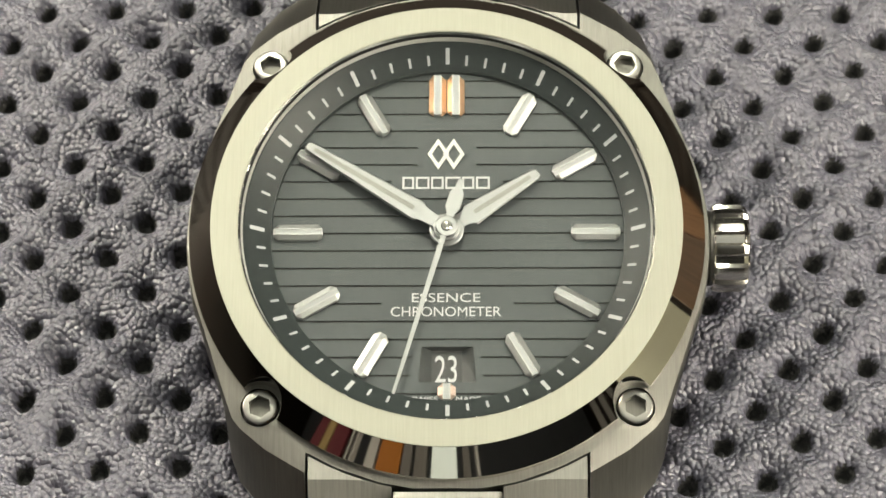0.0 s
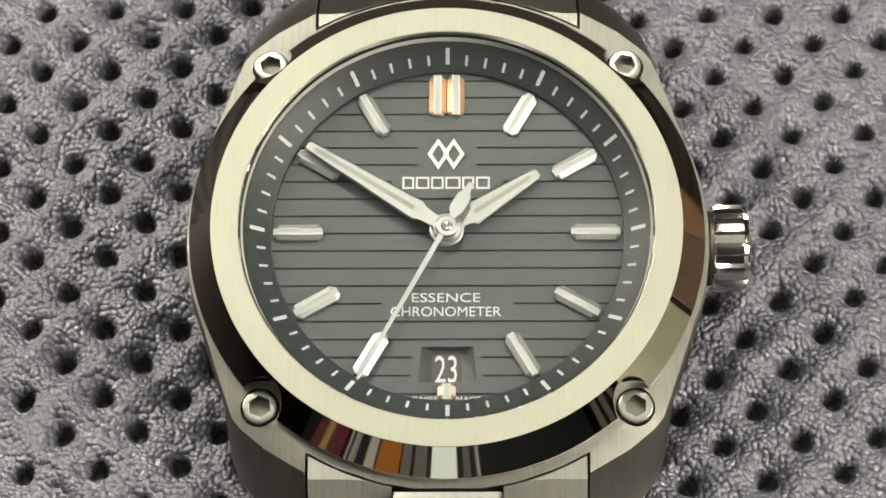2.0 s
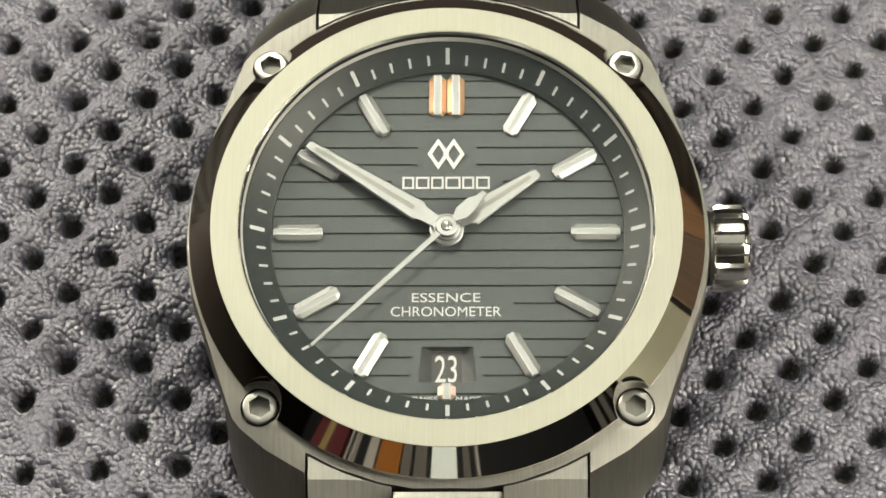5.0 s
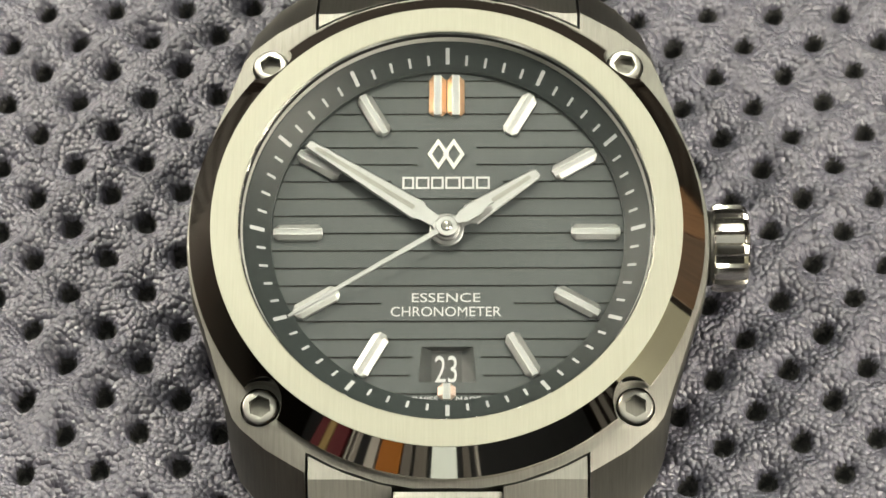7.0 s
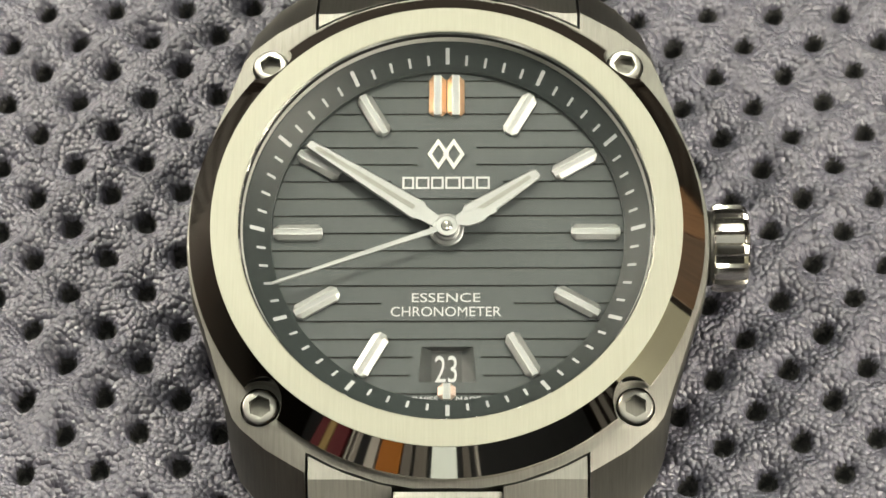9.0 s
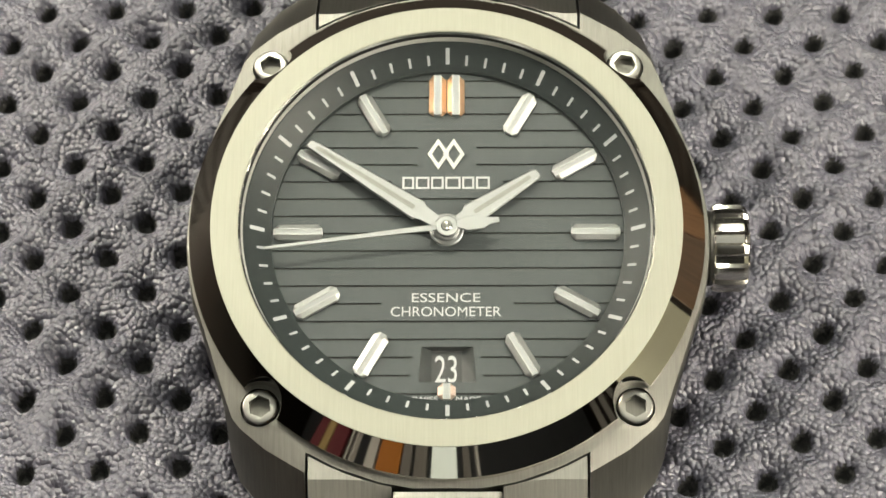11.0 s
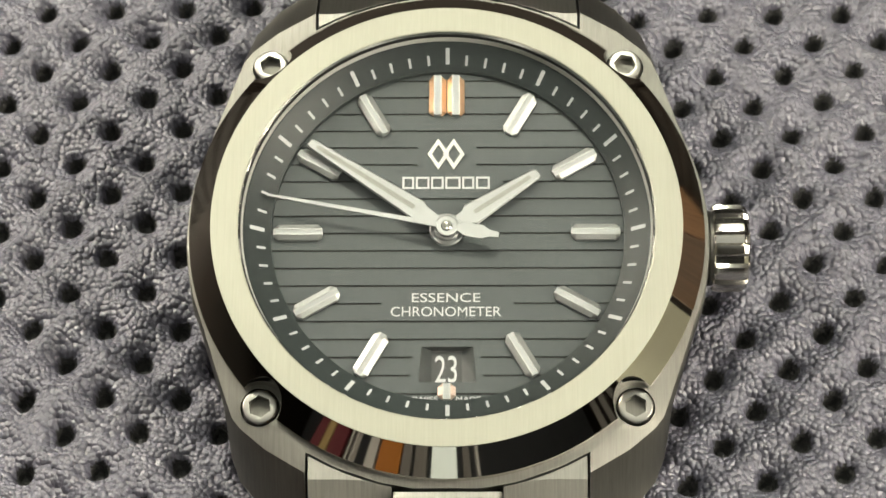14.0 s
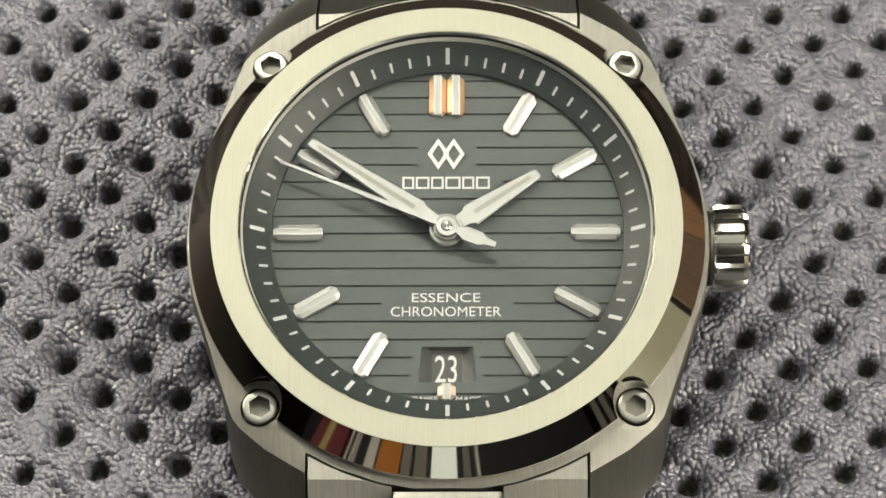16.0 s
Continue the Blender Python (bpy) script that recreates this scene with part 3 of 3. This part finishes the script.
# dial plate with engraved lines and the date opening
def dial():
    pitch, gw, depth = 1.402, 0.074, 0.13
    gaps = {5: (-2.3, 2.2), 4: (-2.3, 2.2), 3: (-4.25, 4.15), -4: (-4.95, 4.9), -7: (-2.6, 2.45), -8: (-2.75, 2.6)}
    wx0, wx1, wy0, wy1 = -2.15, 2.1, -11.72, -8.98
    taper = 0.20          # the opening narrows towards the centre
    cuts = {-13.9, 13.9, wy0, wy1}
    for k in range(-9, 10):
        cuts |= {k * pitch - gw, k * pitch + gw}
    y = -13.7
    while y < 13.8:
        if all(abs(y - k * pitch) > gw + 0.05 for k in range(-9, 10)) and abs(y - wy0) > 0.05 and abs(y - wy1) > 0.05:
            cuts.add(y)
        y += 0.25
    ys = sorted(cuts)
    bm = bmesh.new()

    def quad(x0, x1, y0, y1, z, mi):
        f = bm.faces.new([bm.verts.new(p) for p in ((x0, y0, z), (x1, y0, z), (x1, y1, z), (x0, y1, z))])
        f.material_index = mi

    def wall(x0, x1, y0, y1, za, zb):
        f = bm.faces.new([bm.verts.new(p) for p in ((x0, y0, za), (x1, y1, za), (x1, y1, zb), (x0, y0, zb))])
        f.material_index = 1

    for y0, y1 in zip(ys, ys[1:]):
        mid = (y0 + y1) / 2
        hw = math.sqrt(max(0.5, 14.0 ** 2 - mid * mid))
        hw = min(hw, math.sqrt(max(0.3, 14.4 ** 2 - mid * mid)))
        k = round(mid / pitch)
        grooved = abs(mid - k * pitch) < gw
        window = wy0 < mid < wy1
        solid = [(-hw, hw)]
        if window:
            f = taper * (mid - wy0) / (wy1 - wy0)
            solid = [(-hw, wx0 + f), (wx1 - f, hw)]
        for a, b in solid:
            if not grooved:
                quad(a, b, y0, y1, DIAL, 0)
                continue
            g0, g1 = gaps.get(k, (99, 99))
            for s0, s1, sunk in ((a, min(b, g0), True), (max(a, g0), min(b, g1), False), (max(a, g1), b, True)) if g0 < 90 else ((a, b, True),):
                if s1 - s0 < 1e-4:
                    continue
                if sunk:
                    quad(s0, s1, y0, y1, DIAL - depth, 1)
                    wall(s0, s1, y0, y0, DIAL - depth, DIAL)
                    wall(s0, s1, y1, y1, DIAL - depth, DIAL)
                else:
                    quad(s0, s1, y0, y1, DIAL, 0)
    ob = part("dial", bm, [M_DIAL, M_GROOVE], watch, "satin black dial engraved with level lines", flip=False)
    # sloping walls of the date opening
    fr = bmesh.new()
    low = DIAL - 0.55
    a = [(wx0, wy0), (wx1, wy0), (wx1 - taper, wy1), (wx0 + taper, wy1)]
    b = [(-1.2, wy0 + 0.05), (1.05, wy0 + 0.05), (1.05, wy1 - 0.12), (-1.2, wy1 - 0.12)]
    va, vb = [fr.verts.new((*p, DIAL)) for p in a], [fr.verts.new((*p, low)) for p in b]
    for i in range(4):
        fr.faces.new((va[i], va[(i + 1) % 4], vb[(i + 1) % 4], vb[i]))
    part("date_opening", fr, M_OPENING, ob, "glossy sloping date frame")
    part("date_disc", box(-2.0, 2.0, wy0 - 0.3, wy1 + 0.3, low - 0.2, low - 0.02), M_DISC, ob, "black date disc")
    letters("date_number", "23", M_PRINT, ob, -0.93, 0.68, -11.60, -9.50, low, "white date number", bold=0.0)
    return ob


the_dial = dial()
letters("dial_word", "ESSENCE", M_PRINT, the_dial, -2.66, 2.43, -5.49, -4.78, DIAL)
letters("dial_word", "CHRONOMETER", M_PRINT, the_dial, -4.21, 3.97, -6.61, -5.85, DIAL)
letters("dial_word", "SWISS", M_PRINT, the_dial, -2.65, -0.71, -13.20, -12.82, DIAL)
letters("dial_word", "MADE", M_PRINT, the_dial, 0.62, 2.42, -13.20, -12.82, DIAL)


def maker_mark():
    """Six plain outlines stand for the maker's word, two joined diamonds for the emblem."""
    x = -3.36
    for wide in (0.74, 0.88, 0.80, 1.00, 0.76, 0.90):
        a, b = x, x + wide
        ring = [(a, 3.69), (b, 3.69), (b, 4.53), (a, 4.53)]
        x = b + 0.278
        bm = stroke(ring, 0.15, DIAL, DIAL + 0.05, bmesh.new(), True)
        part("maker_bar", bm, M_PRINT, the_dial)
    for cx, top in ((-0.72, 0.12), (0.46, 0.13)):
        bm = stroke([(cx - 0.66, 6.47), (cx, 5.45), (cx + 0.66, 6.47), (cx, 7.5)], 0.27, DIAL, DIAL + top, bmesh.new(), True)
        part("emblem", bm, M_SILVER_PRINT, the_dial, "silver diamond outline")


maker_mark()


# applied hour markers
def marker_mesh(length, half, edge, top, e0=0.34, e1=0.34):
    """A roofed bar along y: steep sides, two sloping flanks, a crest each side of the lume groove, pointed ends."""
    h, height = length / 2, 0.46
    prof = [(-half, 0.0), (-half, edge), (-top - 0.08, height), (-top, height), (-top, height - 0.06), (top, height - 0.06), (top, height), (top + 0.08, height), (half, edge), (half, 0.0)]
    secs = []
    for y, k in ((-h, 0.46), (-h + e0, 1.0), (h - e1, 1.0), (h, 0.46)):
        secs.append([(x * (k if abs(x) > 0.4 else 1.0), y, z) for x, z in prof])
    bm = loft(secs)
    for f in bm.faces:
        xs = [abs(v.co.x) for v in f.verts]
        f.material_index = 1 if max(xs) > 0.4 else 0
    return bm


def hour_marker(deg, r0, r1, off=0.0, half=0.62, flank=None, edge=0.30, e0=0.34, top=0.17):
    m = part("hour_marker", marker_mesh(r1 - r0, half, edge, top, e0), [M_RHODIUM, flank or M_RHODIUM], the_dial, smooth=12)
    m.matrix_basis = pose(CX * MM, 0, DIAL * MM, 0, 0, -deg) @ pose(off * MM, (r0 + r1) / 2 * MM, 0)
    part("lume", box(0.02 - top, top - 0.02, -(r1 - r0) / 2 + 0.02, (r1 - r0) / 2 - 0.02, 0.36, 0.425), M_LUME, m)
    return m


for i in range(1, 12):
    if i != 6:
        hour_marker(30 * i, 9.33, 13.0)
# twelve and six take the flanks with the painted warm reflection
hour_marker(0, 9.62, 12.95, -0.70, 0.66, M_ORANGE_REFLECTION, 0.16, 0.28, 0.21)
hour_marker(0, 9.62, 12.95, 0.70, 0.66, M_ORANGE_REFLECTION, 0.16, 0.28, 0.21)
hour_marker(180, 11.92, 13.14, 0.0, 0.66, M_PINK_REFLECTION, 0.22, 0.24, 0.2)


# pointers; each lies along +y from its pivot
def hand_mesh(outline, thick, ridge=0.10):
    return prism(outline, -thick / 2, thick / 2, ridge, seg=1)


def slot_hand(name, r_tip, w_tip, r_wide, w_wide, r_neck, w_neck, hub, slot, label):
    a, b, c = w_tip / 2, w_wide / 2, w_neck / 2
    out = [(-c, 0), (-c, r_neck), (-b, r_wide), (-a, r_tip - 0.25), (-a * 0.62, r_tip), (a * 0.62, r_tip), (a, r_tip - 0.25), (b, r_wide), (c, r_neck), (c, 0)]
    bm = hand_mesh(out[::-1], 0.18)
    lathe([(0.0, -0.12), (hub, -0.12), (hub, 0.08), (hub - 0.08, 0.13), (0.0, 0.13)], 48, False, bm)
    h = part(name, bm, M_HAND, watch, label, smooth=20)
    s0, s1, sw0, sw1 = slot
    o = [(-sw0 / 2, s0), (-sw0 * 0.3, s0 - 0.12), (sw0 * 0.3, s0 - 0.12), (sw0 / 2, s0), (sw1 / 2, s1), (sw1 * 0.3, s1 + 0.12), (-sw1 * 0.3, s1 + 0.12), (-sw1 / 2, s1)]
    part("lume", prism(o, 0.02, 0.105), M_LUME_GREY, h, "grey luminous inlay")
    return h


hour_hand = slot_hand("hour_hand", 8.35, 0.85, 2.15, 1.85, 1.85, 1.0, 1.28, (2.6, 7.5, 0.36, 0.32), "satin silver hour hand with a lume slot")
minute_hand = slot_hand("minute_hand", 12.6, 0.82, 2.5, 1.70, 2.2, 0.95, 1.0, (3.0, 11.75, 0.38, 0.32), "satin silver minute hand with a lume slot")


def seconds():
    o = [(-0.21, 0.5), (-0.12, 13.62), (0.12, 13.62), (0.21, 0.5), (0.24, -1.0), (0.57, -1.5), (0.55, -2.75), (0.24, -3.2), (0.22, -3.95), (-0.22, -3.95), (-0.24, -3.2), (-0.55, -2.75), (-0.57, -1.5), (-0.24, -1.0)]
    bm = hand_mesh(o, 0.12, 0.03)
    lathe([(0.0, -0.5), (0.82, -0.5), (0.82, 0.05), (0.76, 0.09), (0.0, 0.09)], 48, False, bm)
    s = part("seconds_hand", bm, M_HAND, watch, "thin satin silver seconds hand with a counterweight", smooth=20)
    part("centre_pin", lathe([(0.42, 0.05), (0.42, 0.12), (0.36, 0.17), (0.25, 0.17), (0.22, 0.12), (0.16, 0.22), (0.0, 0.26)], 32, False), M_POLISH, s, smooth=20)
    return s


seconds_hand = seconds()


# bracelet
def end_link(sign):
    e = part("end_link", bmesh.new(), M_LINK, watch, "brushed steel bracelet end link")
    drop = -3.6 if sign < 0 else -5.8
    for side in (-1, 1):
        xs = [10.08, 8.8, 7.4, 6.0, 4.9, 4.05]
        bm = bmesh.new()
        rows = []
        for x in xs:
            ya = math.sqrt(20.03 ** 2 - x * x)
            yb = max(19.05 if sign < 0 else 18.45, ya + 0.02)
            rows.append([(side * x, sign * ya, -4.0), (side * x, sign * ya, -1.22), (side * x, sign * yb, -1.22), (side * x, sign * 24.6, drop), (side * x, sign * 24.6, -6.4)])
        loft(rows, bm)
        part("outer_piece", bm, M_LINK, e, smooth=20)
    bm = bmesh.new()
    rows = []
    for x in (-3.9, -3.75, 0, 3.75, 3.9):
        dz = 0.12 if abs(x) > 3.8 else 0.0
        fall = ((20.5, -0.95), (23.4, -2.0), (25.4, -3.6)) if sign < 0 else ((20.45, -1.15), (22.6, -3.3), (24.4, -6.0))
        rows.append([(x, sign * 20.02, -4.0), (x, sign * 20.02, -1.05 - dz)] + [(x, sign * y, z - dz) for y, z in fall] + [(x, sign * fall[2][0], -6.4)])
    loft(rows, bm)
    part("centre_piece", bm, M_LINK, e, smooth=20)


end_link(1)
end_link(-1)


def bracelet_link(y, z, tilt):
    bm = bmesh.new()
    l = part("bracelet_link", bm, M_LINK, watch, "brushed steel bracelet link")
    l.matrix_basis = pose(0, y * MM, z * MM, tilt)
    for x0, x1 in ((-9.9, -4.1), (-3.9, 3.9), (4.1, 9.9)):
        part("link_piece", box(x0, x1, -2.6, 2.6, -1.2, 1.2, 0.3), M_LINK, l, smooth=30)


bracelet_link(25.9, -9.4, -74)
bracelet_link(29.6, -12.9, -22)
bracelet_link(-27.6, -4.5, -4)
bracelet_link(-33.0, -3.55, -9)


# ---- movement ----
def motions():
    ts = [0.5 * i for i in range(33)]
    for h, z, a, rate in ((hour_hand, -0.52, 55.95, 0.5 / 60), (minute_hand, -0.12, -57.4, 0.1), (seconds_hand, 0.25, -163.5, 6.02)):
        walk(h, [(t, pose(CX * MM, 0, z * MM, 0, 0, -(a + rate * t))) for t in ts])


motions()
